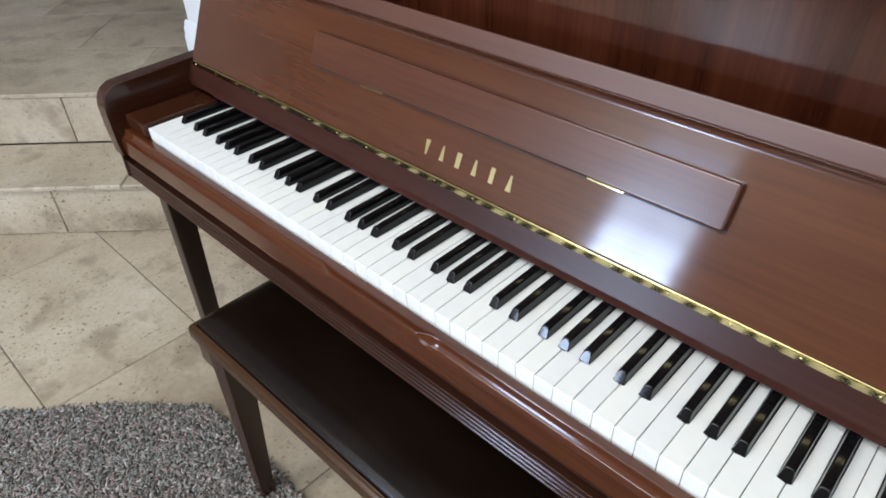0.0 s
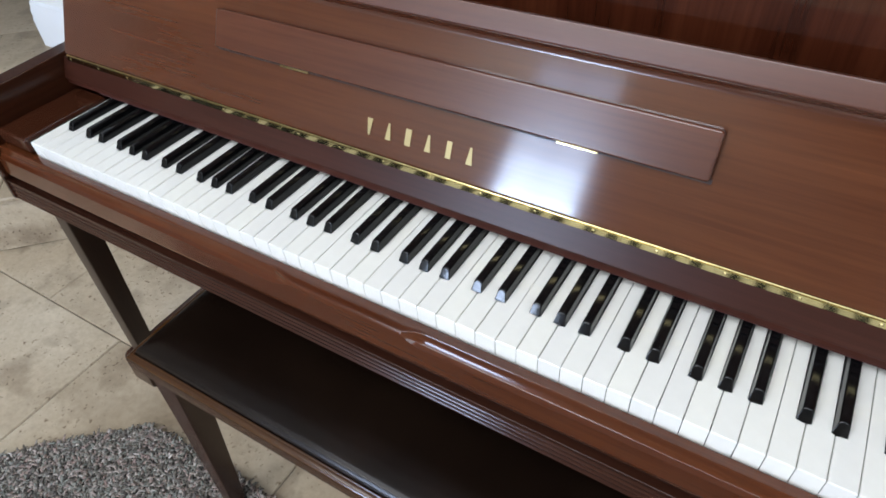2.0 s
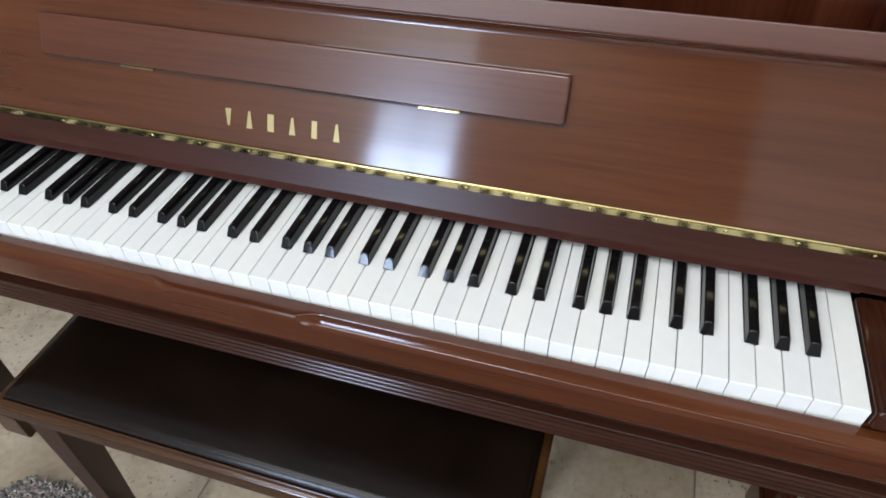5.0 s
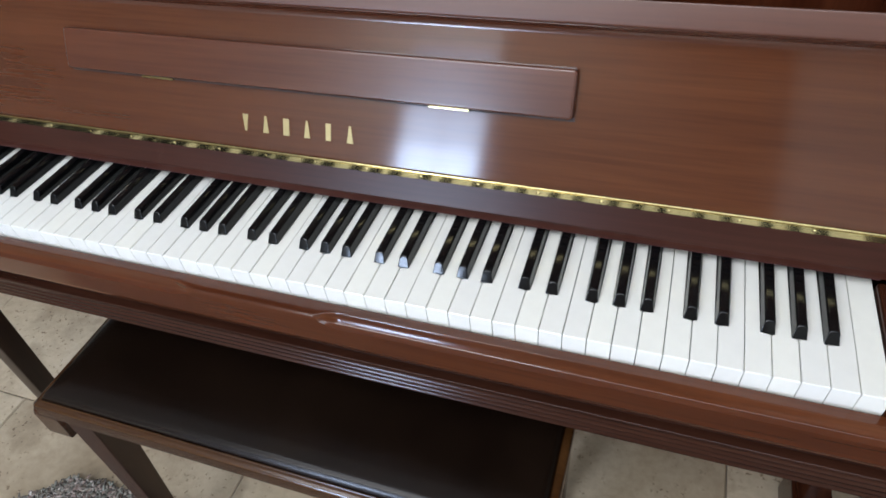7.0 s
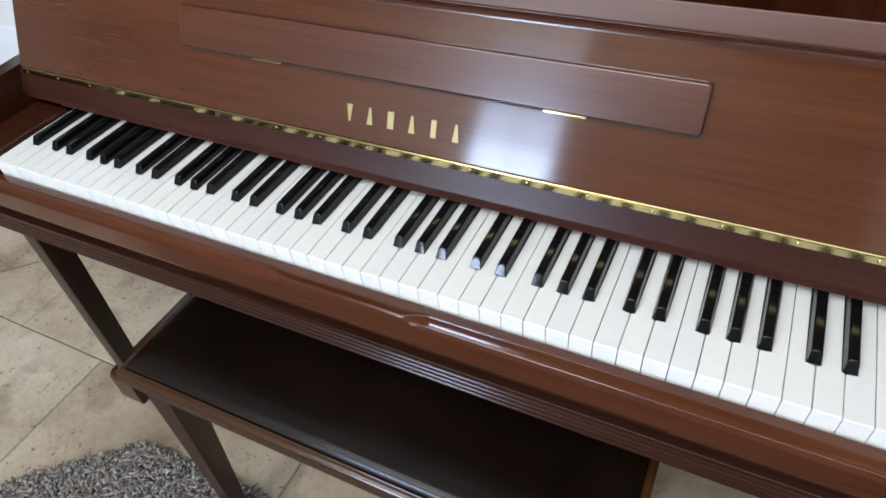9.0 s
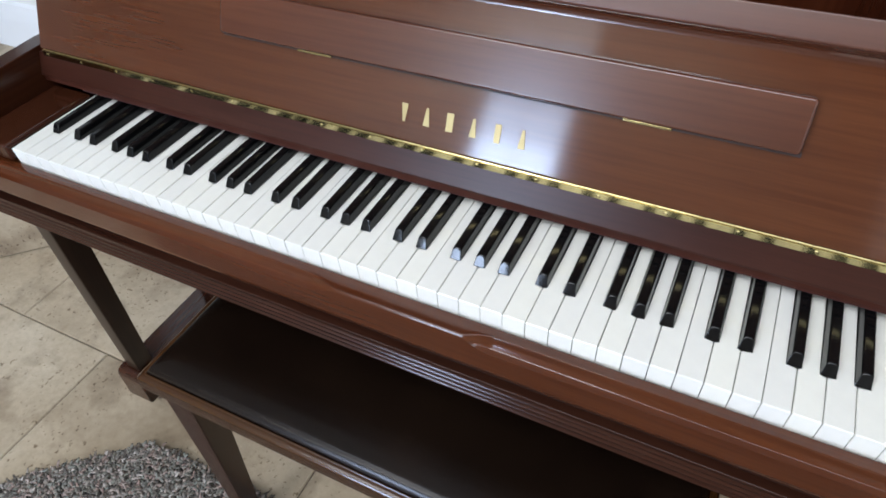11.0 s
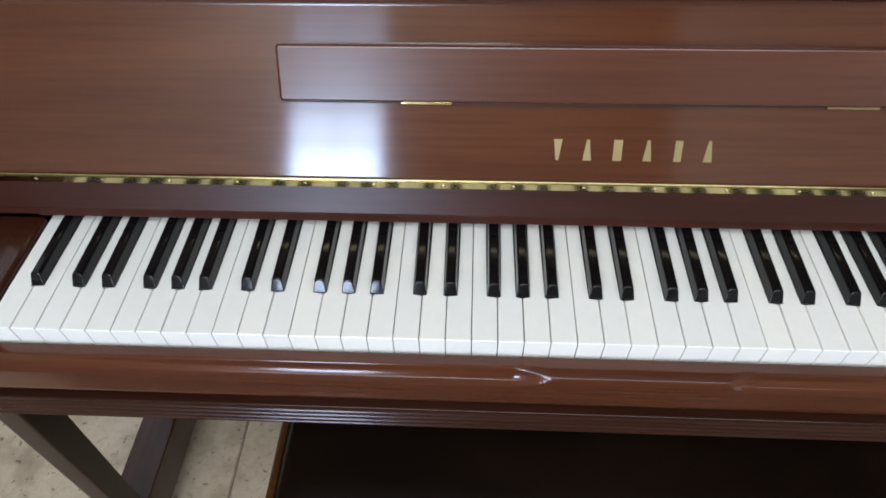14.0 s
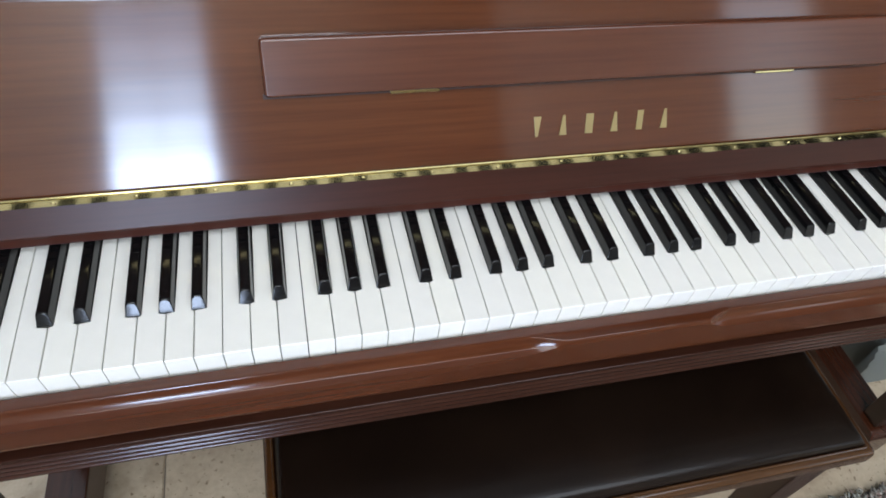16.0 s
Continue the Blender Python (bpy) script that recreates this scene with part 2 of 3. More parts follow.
def loft(rings, closed_ends=True, bm=None):
    """Joins rings of equally many points into one skin."""
    bm = bm or bmesh.new()
    rows = [[bm.verts.new(p) for p in ring] for ring in rings]
    n = len(rows[0])
    for a, b in zip(rows, rows[1:]):
        for i in range(n):
            bm.faces.new((a[i], a[(i + 1) % n], b[(i + 1) % n], b[i]))
    if closed_ends:
        bm.faces.new(rows[0][::-1])
        bm.faces.new(rows[-1])
    return bm


def prism_x(profile, x0, x1, r=0.0, seg=2):
    """A profile of (y, z) drawn out along x."""
    bm = loft([[(x, y, z) for y, z in profile] for x in (x0, x1)])
    if r:
        bmesh.ops.bevel(bm, geom=list(bm.edges), offset=r, segments=seg, affect="EDGES", profile=0.5)
    return bm


def tube(a, b, radius, sides=12, bm=None, r2=None):
    bm = bm or bmesh.new()
    a, b = Vector(a), Vector(b)
    q = (b - a).to_track_quat("Z", "Y")
    ring = lambda c, r: [c + q @ Vector((r * math.cos(2 * math.pi * i / sides), r * math.sin(2 * math.pi * i / sides), 0)) for i in range(sides)]
    return loft([ring(a, radius), ring(b, radius if r2 is None else r2)], True, bm)


# ---- room ----
X_W, X_E, Y_S, Y_N, CEIL = -4.95, 4.9, -3.65, 0.66, 2.7
STEP = 0.185                                   # riser height
floor = part("floor", box(X_W, X_E, Y_S, 3.0, -0.12, -0.004), GROUT)
tagged(floor, "travertine tile floor with narrow grout joints", "floor", kind="structure")
# the two ceiling openings are made up for the overhead fill lamps
bm = bmesh.new()
for x0, x1, y0, y1 in ((X_W - 0.1, X_E + 0.1, Y_S - 0.1, -3.3), (X_W - 0.1, -1.1, -3.3, -2.5), (0.7, X_E + 0.1, -3.3, -2.5), (X_W - 0.1, X_E + 0.1, -2.5, -2.05),
                       (X_W - 0.1, -0.55, -2.05, -0.65), (2.05, X_E + 0.1, -2.05, -0.65), (X_W - 0.1, X_E + 0.1, -0.65, 3.1)):
    box(x0, x1, y0, y1, CEIL, CEIL + 0.1, bm=bm)
ceiling = part("ceiling", bm, CEILING)
tagged(ceiling, "white painted ceiling with two openings added for fill lamps", "ceiling", kind="structure")
wall_north = part("wall_north", box(-1.150, 1.46, Y_N, Y_N + 0.14, 0, CEIL, 0.004), WALL)
tagged(wall_north, "white painted wall behind the piano", "wall", kind="structure")
wall_east_return = part("wall_east_return", box(1.46, X_E, 0.19, Y_N + 0.14, 0, CEIL, 0.004), GREY_WALL)
tagged(wall_east_return, "grey-green painted wall beside the piano", "wall", kind="structure")
wall_back = part("wall_back", box(X_W, X_E, 3.0, 3.1, 0, CEIL), WALL)
tagged(wall_back, "white wall beyond the landing", "wall", kind="structure")
tagged(part("wall_west", box(X_W - 0.1, X_W, Y_S, 3.0, 0, CEIL), WALL), "plain white painted wall", "wall", kind="structure")
# opening and frame made up around the added east fill lamp
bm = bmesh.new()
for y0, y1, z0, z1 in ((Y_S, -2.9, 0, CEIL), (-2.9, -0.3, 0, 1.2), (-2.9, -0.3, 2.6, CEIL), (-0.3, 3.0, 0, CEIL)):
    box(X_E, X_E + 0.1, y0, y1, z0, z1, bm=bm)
tagged(part("wall_east", bm, WALL), "white painted wall with an opening added for the fill lamp", "wall", kind="structure")
fill_window = thing("fill_window", (X_E, -1.6, 1.2), "white frame added around the east fill lamp", "window", kind="structure")
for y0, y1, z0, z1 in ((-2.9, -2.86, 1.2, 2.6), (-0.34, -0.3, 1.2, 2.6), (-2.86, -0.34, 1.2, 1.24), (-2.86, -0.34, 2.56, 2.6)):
    part("window_frame", box(X_E - 0.02, X_E + 0.06, y0, y1, z0, z1, 0.003), TRIM, fill_window)


def south_wall():
    bm = bmesh.new()
    for x0, x1, z0, z1 in ((X_W, -0.81, 0, CEIL), (-0.81, -0.15, 2.29, CEIL), (-0.15, 3.54, 0, CEIL), (3.54, 4.36, 0, 0.66), (3.54, 4.36, 2.24, CEIL), (4.36, X_E, 0, CEIL)):
        box(x0, x1, Y_S - 0.12, Y_S, z0, z1, bm=bm)
    w = part("wall_south", bm, SOUTH)
    tagged(w, "greige painted wall with a glazed door", "wall", kind="structure")
    # added panel: darkens the fallboard's reflection where a figure behind the camera would show
    tagged(part("reflection_panel", box(-0.149, 1.75, Y_S, Y_S + 0.02, 0.0, CEIL - 0.001), REFLECT_DARK), "added taupe panel that darkens the reflection in the fallboard", "wall", kind="structure")
    d = thing("window_1", (-0.48, Y_S, 0), "tall white framed glazed door with two narrow panes", "window", kind="structure")
    for x0, x1 in ((-0.81, -0.785), (-0.484, -0.476), (-0.175, -0.15)):
        part("window_frame", box(x0, x1, Y_S - 0.05, Y_S + 0.03, 0.0, 2.29, 0.003), TRIM, d)
    part("window_frame", box(-0.81, -0.15, Y_S - 0.05, Y_S + 0.028, 0.0, 0.31, 0.003), TRIM, d)
    part("window_frame", box(-0.81, -0.15, Y_S - 0.05, Y_S + 0.028, 2.262, 2.29, 0.003), TRIM, d)
    e = thing("window_2", (3.95, Y_S, 0.66), "white framed window with a single pane", "window", kind="structure")
    for x0, x1, z0, z1 in ((3.54, 3.57, 0.66, 2.24), (4.33, 4.36, 0.66, 2.24), (3.57, 4.33, 0.66, 0.69), (3.57, 4.33, 2.21, 2.24)):
        part("window_frame", box(x0, x1, Y_S - 0.05, Y_S + 0.03, z0, z1, 0.003), TRIM, e)


south_wall()


def baseboard(x0, x1, y, z, name="baseboard", material=None, label="tall white moulded baseboard"):
    prof = [(0, 0), (-0.018, 0), (-0.018, 0.085), (-0.014, 0.092), (-0.014, 0.112), (-0.008, 0.122), (-0.008, 0.132), (0, 0.14)]
    ob = part(name, prism_x([(y + a, z + b) for a, b in prof], x0, x1), material or TRIM)
    return tagged(ob, label, "baseboard", kind="structure")


baseboard(-1.165, -0.43, Y_N, 2 * STEP)
baseboard(-0.40, 1.46, Y_N, 0.0)
baseboard(1.444, X_E, 0.19, 0.0, material=GREY_WALL, label="grey-green painted moulded baseboard")

# ---- steps, at 45 degrees to the piano ----
P0 = Vector((-0.985, 0.065, 0))
ROT45 = Matrix.Translation(P0) @ Matrix.Rotation(radians(45), 4, "Z")     # local x runs along the steps, -y towards the room


def turned(bm):
    bmesh.ops.transform(bm, matrix=ROT45, verts=bm.verts)
    return bm


TREAD = 0.275
step_1 = part("step", turned(box(-2.6, 0.80, 0.012, TREAD + 0.3, -0.01, STEP - 0.014)), GROUT)
tagged(step_1, "travertine clad step up to the landing", "step", kind="structure")
landing = part("landing", turned(box(-2.6, 0.52, TREAD + 0.012, 2.9, -0.01, 2 * STEP - 0.014)), GROUT)
tagged(landing, "raised landing paved in travertine", "landing", kind="structure")

# ---- piano ----
KT, KW, NW = 0.735, 0.0235, 52                 # top of the white keys, their pitch, their number
LEN = KW * NW
piano = thing("upright_piano", (LEN / 2, 0.3, 0), "polished mahogany upright piano with open fallboard", "piano")
XL, XR = -0.145, LEN + 0.145                   # case sides
MX = lambda x: LEN - x                         # mirrored place

# case
for x0, x1 in ((XL, XL + 0.03), (XR - 0.03, XR)):
    part("side_panel", box(x0, x1, 0.262, 0.62, 0.10, 1.19, 0.004), MAHOGANY_UP, piano)
part("upper_panel", box(XL + 0.031, XR - 0.031, 0.268, 0.288, 0.79, 1.18, 0.003), MAHOGANY_UP, piano, "glossy upright-grained upper front panel")
part("lower_panel", box(XL + 0.031, XR - 0.031, 0.42, 0.44, 0.14, 0.655, 0.003), MAHOGANY_UP, piano)
part("bottom_rail", box(XL + 0.031, XR - 0.031, 0.412, 0.45, 0.06, 0.139, 0.003), MAHOGANY, piano)
part("bottom_board", box(XL + 0.031, XR - 0.031, 0.2605, 0.4195, 0.62, 0.655), BLACK_IN, piano)
part("back_panel", box(XL + 0.031, XR - 0.031, 0.58, 0.62, 0.10, 1.18), MAHOGANY_UP, piano)
part("top_lid", box(XL - 0.012, XR + 0.012, 0.24, 0.63, 1.191, 1.215, 0.006), MAHOGANY, piano)

# arms with rounded fronts
def arm(x0, x1):
    prof = [(0.30, 0.6635), (-0.0300, 0.6635), (-0.0325, 0.700), (-0.0340, 0.755)]
    for i in range(1, 8):
        a = radians(90 * i / 8)
        prof.append((-0.0340 + 0.034 * (1 - math.cos(a)), 0.757 + 0.037 * math.sin(a)))
    prof += [(0.0, 0.7955), (0.16, 0.800), (0.30, 0.800)]
    return prism_x(prof, x0, x1, 0.0025, 2)


for x0, x1 in ((-0.107, -0.076), (MX(-0.076), MX(-0.107))):
    part("arm", arm(x0, x1), MAHOGANY_Y, piano)
# key blocks beside the keyboard
for x0, x1 in ((-0.0745, -0.0015), (MX(-0.0015), MX(-0.0745))):
    part("key_block", box(x0, x1, -0.006, 0.139, 0.716, 0.741, 0.005, 3), MAHOGANY_Y, piano)
    part("key_block_foot", box(x0, x1, 0.002, 0.139, 0.663, 0.7155), MAHOGANY, piano)


# key slip: a cove along its upper edge, left out around the lock
def keyslip():
    def spread(c, w, n):
        return [c + w * (i / n - 0.5) for i in range(n + 1)]
    xs = [-0.0745, -0.03, 0.1, 0.3] + spread(0.503, 0.044, 22) + [0.56, 0.63] + spread(0.688, 0.030, 14) + [0.8, 1.0, 1.2, LEN + 0.0745]
    flat = [(-0.0205, 0.7135), (-0.0218, 0.7132), (-0.0226, 0.7127), (-0.0232, 0.7120), (-0.0236, 0.7112), (-0.0239, 0.7105), (-0.0240, 0.7097), (-0.0241, 0.7085)]
    cove = [(-0.0125, 0.7137), (-0.0134, 0.7128), (-0.0138, 0.7108), (-0.0146, 0.7072), (-0.0160, 0.7035), (-0.0181, 0.7011), (-0.0188, 0.70075), (-0.0241, 0.6989)]
    rings = []
    for x in xs:
        a = min(1.0, max(0.0, (0.525 - x) / 0.044))
        b = min(1.0, max(0.0, (x - 0.6735) / 0.030))
        k = max(a * a * (3 - 2 * a), math.sin(math.pi / 2 * b))
        ring = [(x, -0.0012, 0.664), (x, -0.0012, 0.7125), (x, -0.0030, 0.7140)]
        ring += [(x, p[0] + (q[0] - p[0]) * k, p[1] + (q[1] - p[1]) * k) for p, q in zip(flat, cove)]
        ring += [(x, -0.0242, 0.6720), (x, -0.0236, 0.6675), (x, -0.0215, 0.6648), (x, -0.0160, 0.6640)]
        rings.append(ring)
    return loft(rings)


part("key_slip", keyslip(), EDGE_WOOD, piano, "polished key slip with coved finger grooves")


# key bed front with four flutes
def keybed():
    prof = [(0.26, 0.606), (0.26, 0.6625), (-0.0100, 0.6625), (-0.0105, 0.6440), (-0.0192, 0.6435), (-0.0206, 0.6427), (-0.0210, 0.6410)]
    z = 0.6400
    for i in range(4):
        prof += [(-0.0208, z), (-0.0199, z - 0.0012), (-0.0190, z - 0.0034), (-0.0198, z - 0.0058), (-0.0206, z - 0.0068), (-0.0210, z - 0.0074)]
        z -= 0.0079
    prof += [(-0.0210, 0.6075), (-0.0190, 0.606)]
    return loft([[(x, y, z) for y, z in prof] for x in (-0.1045, LEN + 0.1045)])


for x0, x1 in ((-0.1140, -0.1047), (LEN + 0.1047, LEN + 0.1140)):
    part("key_bed_cap", box(x0, x1, -0.0225, 0.26, 0.6055, 0.6625, 0.002), FLUTED, piano)
part("key_bed", keybed(), FLUTED, piano, "key bed edge with four fine flutes")
part("key_frame", box(-0.001, LEN + 0.001, 0.004, 0.25, 0.663, 0.700), BLACK_IN, piano)

# name rail between the keys and the hinge
rail = loft([[(x, y, z) for y, z in ((0.165, 0.7615), (0.1278, 0.7615), (0.1268, 0.7620), (0.1266, 0.7635), (0.1272, 0.7650), (0.1378, 0.7898), (0.1390, 0.7930), (0.165, 0.7930))] for x in (-0.0745, LEN + 0.0745)])
part("name_rail", rail, RAIL_WOOD, piano)
part("key_strip", box(-0.0745, LEN + 0.0745, 0.1285, 0.164, 0.7525, 0.7612, 0.001), STRIP_WOOD, piano)
part("felt_strip", box(-0.001, LEN + 0.001, 0.1300, 0.162, 0.7490, 0.7522, 0.001), DARK_FELT, piano, "dark red felt strip behind the keys")

# fallboard, leaning back
SY, SZ = 0.4027, 0.9153


def F(x, s, n):
    """A place on the fallboard: along x, s up its face, n out of it."""
    return (x, 0.1409 + SY * s - SZ * n, 0.7962 + SZ * s + SY * n)


def slab(x0, x1, s0, s1, n0, n1, r=0.0, seg=2, bulge=0.0):
    bm = bmesh.new()
    k = 8
    outline = [(x0 - bulge * math.sin(math.pi * i / k), s1 + (s0 - s1) * i / k) for i in range(k + 1)] if bulge else [(x0, s1), (x0, s0)]
    outline += [(x1 + bulge * math.sin(math.pi * i / k), s0 + (s1 - s0) * i / k) for i in range(k + 1)] if bulge else [(x1, s0), (x1, s1)]
    top = [bm.verts.new(F(x, s, n1)) for x, s in outline]
    low = [bm.verts.new(F(x, s, n0)) for x, s in outline]
    ft = bm.faces.new(top)
    bm.faces.new(low[::-1])
    m = len(outline)
    for i in range(m):
        bm.faces.new((low[i], low[(i + 1) % m], top[(i + 1) % m], top[i]))
    if r:
        bmesh.ops.bevel(bm, geom=list(ft.edges), offset=r, segments=seg, affect="EDGES", profile=0.5)
    return bm


FX0, FX1 = -0.072, LEN + 0.072
fallboard = part("fallboard", slab(FX0, FX1, 0.0008, 0.178, -0.022, 0.0, 0.0012, 2), MAHOGANY, piano, "open fallboard in lacquered mahogany veneer")


def moulding(prof):
    return loft([[F(x, s, n) for s, n in prof] for x in (FX0, FX1)])


lip = part("lip", moulding([(0.1688, 0.0140), (0.1695, 0.0180), (0.1704, 0.0194), (0.1722, 0.0200), (0.1915, 0.0205), (0.1930, 0.0200), (0.1936, 0.0185), (0.1936, -0.020), (0.176, -0.0215), (0.172, 0.010)]), LIP_WOOD, fallboard, "satin lip along the top edge")
part("cove", moulding([(0.1585, 0.0003), (0.1606, 0.0006), (0.1633, 0.0020), (0.1657, 0.0047), (0.1675, 0.0088), (0.1684, 0.0139), (0.1708, 0.0138), (0.1708, 0.0003)]), LEDGE_WOOD, lip)
# flat strip, its dark colour standing for shade in the groove under the ledge
part("groove_shade_strip", slab(0.2665, 0.9145, 0.0746, 0.0790, 0.0001, 0.0006), GROOVE_SHADE, fallboard)

def ledge(x0=0.268, x1=0.913, s0=0.0775, s1=0.1275, r=0.0042):
    """A thin board with rounded corners and an eased front edge."""
    bm = bmesh.new()
    out = []
    for cx, cs, a0 in ((x1 - r, s1 - r, 0), (x0 + r, s1 - r, 90), (x0 + r, s0 + r, 180), (x1 - r, s0 + r, 270)):
        out += [(cx + r * math.cos(radians(a0 + 22.5 * i)), cs + r * math.sin(radians(a0 + 22.5 * i)), math.cos(radians(a0 + 22.5 * i)), math.sin(radians(a0 + 22.5 * i))) for i in range(5)]
    loft([[F(x - e * cx, s - e * cs, n) for x, s, cx, cs in out] for e, n in ((0.0, 0.0007), (0.0, 0.0080), (0.0006, 0.0095), (0.0018, 0.0104), (0.0030, 0.0106))], True, bm)
    return bm


part("music_ledge", ledge(), LEDGE_WOOD, fallboard, "folded music ledge with rounded ends")
for hx in (0.378, 0.757):
    part("ledge_hinge", slab(hx, hx + 0.046, 0.0742, 0.0773, 0.0002, 0.0042, 0.0008, 2), BRASS, fallboard, "small brass hinge")


# gilt maker's mark, as plain tapered bars
def bar(x, w0, w1, s0, s1):
    bm = bmesh.new()
    out = [(x - w0 / 2, s0), (x + w0 / 2, s0), (x + w1 / 2, s1), (x - w1 / 2, s1)]
    top = [bm.verts.new(F(a, s, 0.0009)) for a, s in out]
    low = [bm.verts.new(F(a, s, 0.0001)) for a, s in out]
    bm.faces.new(top)
    bm.faces.new(low[::-1])
    for i in range(4):
        bm.faces.new((low[i], low[(i + 1) % 4], top[(i + 1) % 4], top[i]))
    return bm


for i, (w0, w1) in enumerate(((0.0026, 0.0078), (0.0078, 0.0026), (0.0080, 0.0080), (0.0078, 0.0026), (0.0066, 0.0066), (0.0078, 0.0026))):
    part("emblem_bar", bar(0.5230 + 0.0278 * i, w0, w1, 0.0232, 0.0432), GILT, fallboard, "gilt bar of the maker's mark")

# long brass hinge: an upright leaf, knuckles and screws
leaf = prism_x([(0.1368, 0.7903), (0.1377, 0.7903), (0.1377, 0.7974), (0.1368, 0.7974)], FX0 + 0.010, FX1 - 0.010)
hinge = part("long_hinge", leaf, BRASS, piano, "long polished brass piano hinge")
kx = FX0 + 0.010
bm = tube((0, 0.1394, 0.7978), (0.0231, 0.1394, 0.7978), 0.0015, 10)
knuckle = mesh_of("knuckle", bm, BRASS)
while kx < FX1 - 0.03:
    ob = new("knuckle", knuckle)
    ob.parent = hinge
    ob.location = (kx, 0, 0)
    kx += 0.0235
bm = tube((0, 0.1368, 0.7936), (0, 0.1359, 0.7936), 0.0021, 10, r2=0.0013)
screw = mesh_of("screw", bm, BRASS)
for i in range(20):
    ob = new("screw", screw)
    ob.parent = hinge
    ob.location = (-0.0525 + 0.067 * i, 0, 0)

# legs on toe blocks
def leg(x0, x1, sgn):
    rings = []
    for z, a, b, y0, y1 in ((0.6055, x0, x1, 0.024, 0.076), (0.131, x0 + 0.001, x1 - 0.001, 0.029, 0.066)):
        rings.append([(a, y0, z), (b, y0, z), (b, y1, z), (a, y1, z)])
    bm = loft(rings)
    bmesh.ops.bevel(bm, geom=list(bm.edges), offset=0.004, segments=2, affect="EDGES", profile=0.5)
    return bm


def toe(x0, x1):
    prof = [(0.30, 0.043), (0.016, 0.043), (0.012, 0.047), (0.012, 0.116), (0.016, 0.125), (0.024, 0.130), (0.30, 0.130)]
    return prism_x(prof, x0, x1, 0.003, 2)


for x0, x1 in ((-0.131, -0.095), (MX(-0.095), MX(-0.131))):
    part("leg", leg(x0, x1, 1), LEG_WOOD, piano)
for x0, x1 in ((-0.150, -0.087), (MX(-0.087), MX(-0.150))):
    part("toe_block", toe(x0, x1), MAHOGANY_Y, piano)
    cx = (x0 + x1) / 2
    for cy in (0.06, 0.28):
        cst = part("caster", tube((cx - 0.012, cy, 0.0225), (cx + 0.012, cy, 0.0225), 0.0222, 20), METAL, piano)
        part("caster_fork", box(cx - 0.016, cx + 0.016, cy - 0.012, cy + 0.012, 0.028, 0.0428, 0.003), METAL, cst)

# ---- keys ----
OFF = {0: 0.0038, 2: -0.0024, 3: 0.0030, 5: -0.0033, 6: 0.0004}   # sharps' shift from the joint, by note
BLACKS = [n for n in range(51) if n % 7 in OFF]
HEAD, KLEN, GAP, SHARP = 0.0500, 0.158, 0.0009, 0.0136


def white_key(n):
    """The outline of white key n, its joints at local x = 0 and KW."""
    l, r = GAP / 2, KW - GAP / 2
    tl, tr = l, r
    if n > 0 and (n - 1) in BLACKS:
        tl = max(l, OFF[(n - 1) % 7] + SHARP / 2 + 0.0006)
    if n in BLACKS:
        tr = min(r, KW + OFF[n % 7] - SHARP / 2 - 0.0006)
    out = [(l, 0.0), (r, 0.0), (r, HEAD - 0.0008), (tr, HEAD - 0.0008), (tr, KLEN), (tl, KLEN), (tl, HEAD - 0.0008), (l, HEAD - 0.0008)]
    clean = []
    for p in out:
        if not clean or (abs(p[0] - clean[-1][0]) + abs(p[1] - clean[-1][1])) > 1e-5:
            clean.append(p)
    bm = bmesh.new()
    top = [bm.verts.new((x, y, 0)) for x, y in clean]
    low = [bm.verts.new((x, y + (0.0015 if y == 0 else 0), -0.0335)) for x, y in clean]
    ft = bm.faces.new(top)
    bm.faces.new(low[::-1])
    m = len(clean)
    for i in range(m):
        bm.faces.new((low[i], low[(i + 1) % m], top[(i + 1) % m], top[i]))
    bmesh.ops.bevel(bm, geom=list(ft.edges), offset=0.0007, segments=1, affect="EDGES", profile=0.5)
    return bm


def black_key():
    """A sharp: tapered sides, sloped rounded front."""
    h, lean = 0.0122, 0.47

    def ring(y, top, w0, w1, r, slope):
        pts = [(-w0 / 2, 0), (-w1 / 2, top - r)]
        pts += [(-w1 / 2 + r * (1 - math.cos(a)), top - r + r * math.sin(a)) for a in (radians(30), radians(60), radians(85))]
        pts += [(-x, z) for x, z in pts[::-1]]
        return [(x, y + slope * z, z) for x, z in pts]

    b, t = SHARP - 0.0008, 0.0100
    rings = [ring(0.0, h - 0.0014, b - 0.0016, t - 0.0012, 0.0040, lean),
             ring(0.0003, h - 0.0005, b - 0.0005, t - 0.0003, 0.0038, lean),
             ring(0.0012, h, b, t, 0.0030, lean),
             ring(0.104, h, b, t, 0.0020, 0.0)]
    return loft(rings)


keyboard = thing("keyboard", (0, 0, KT), "piano keyboard of white and glossy black keys", "keyboard")
keyboard.parent = piano
keyboard.matrix_parent_inverse = Matrix.Translation(-piano.location)
del keyboard["category"]
shapes = {}
for n in range(NW):
    sig = (n % 7, n == 0, n == NW - 1)
    if sig not in shapes:
        shapes[sig] = mesh_of("white_key", white_key(n), IVORY, False)
    ob = new("white_key", shapes[sig])
    ob.parent = keyboard
    ob.location = (KW * n, 0, random.uniform(-0.00025, 0.00025))
sharp = mesh_of("black_key", black_key(), EBONY)
for n in BLACKS:
    ob = new("black_key", sharp)
    ob.parent = keyboard
    ob.location = (KW * (n + 1) + OFF[n % 7], HEAD, random.uniform(-0.0002, 0.0002))

# ---- bench ----
BX0, BX1, BY0, BY1, BZ = 0.219, 0.957, -0.118, 0.215, 0.497
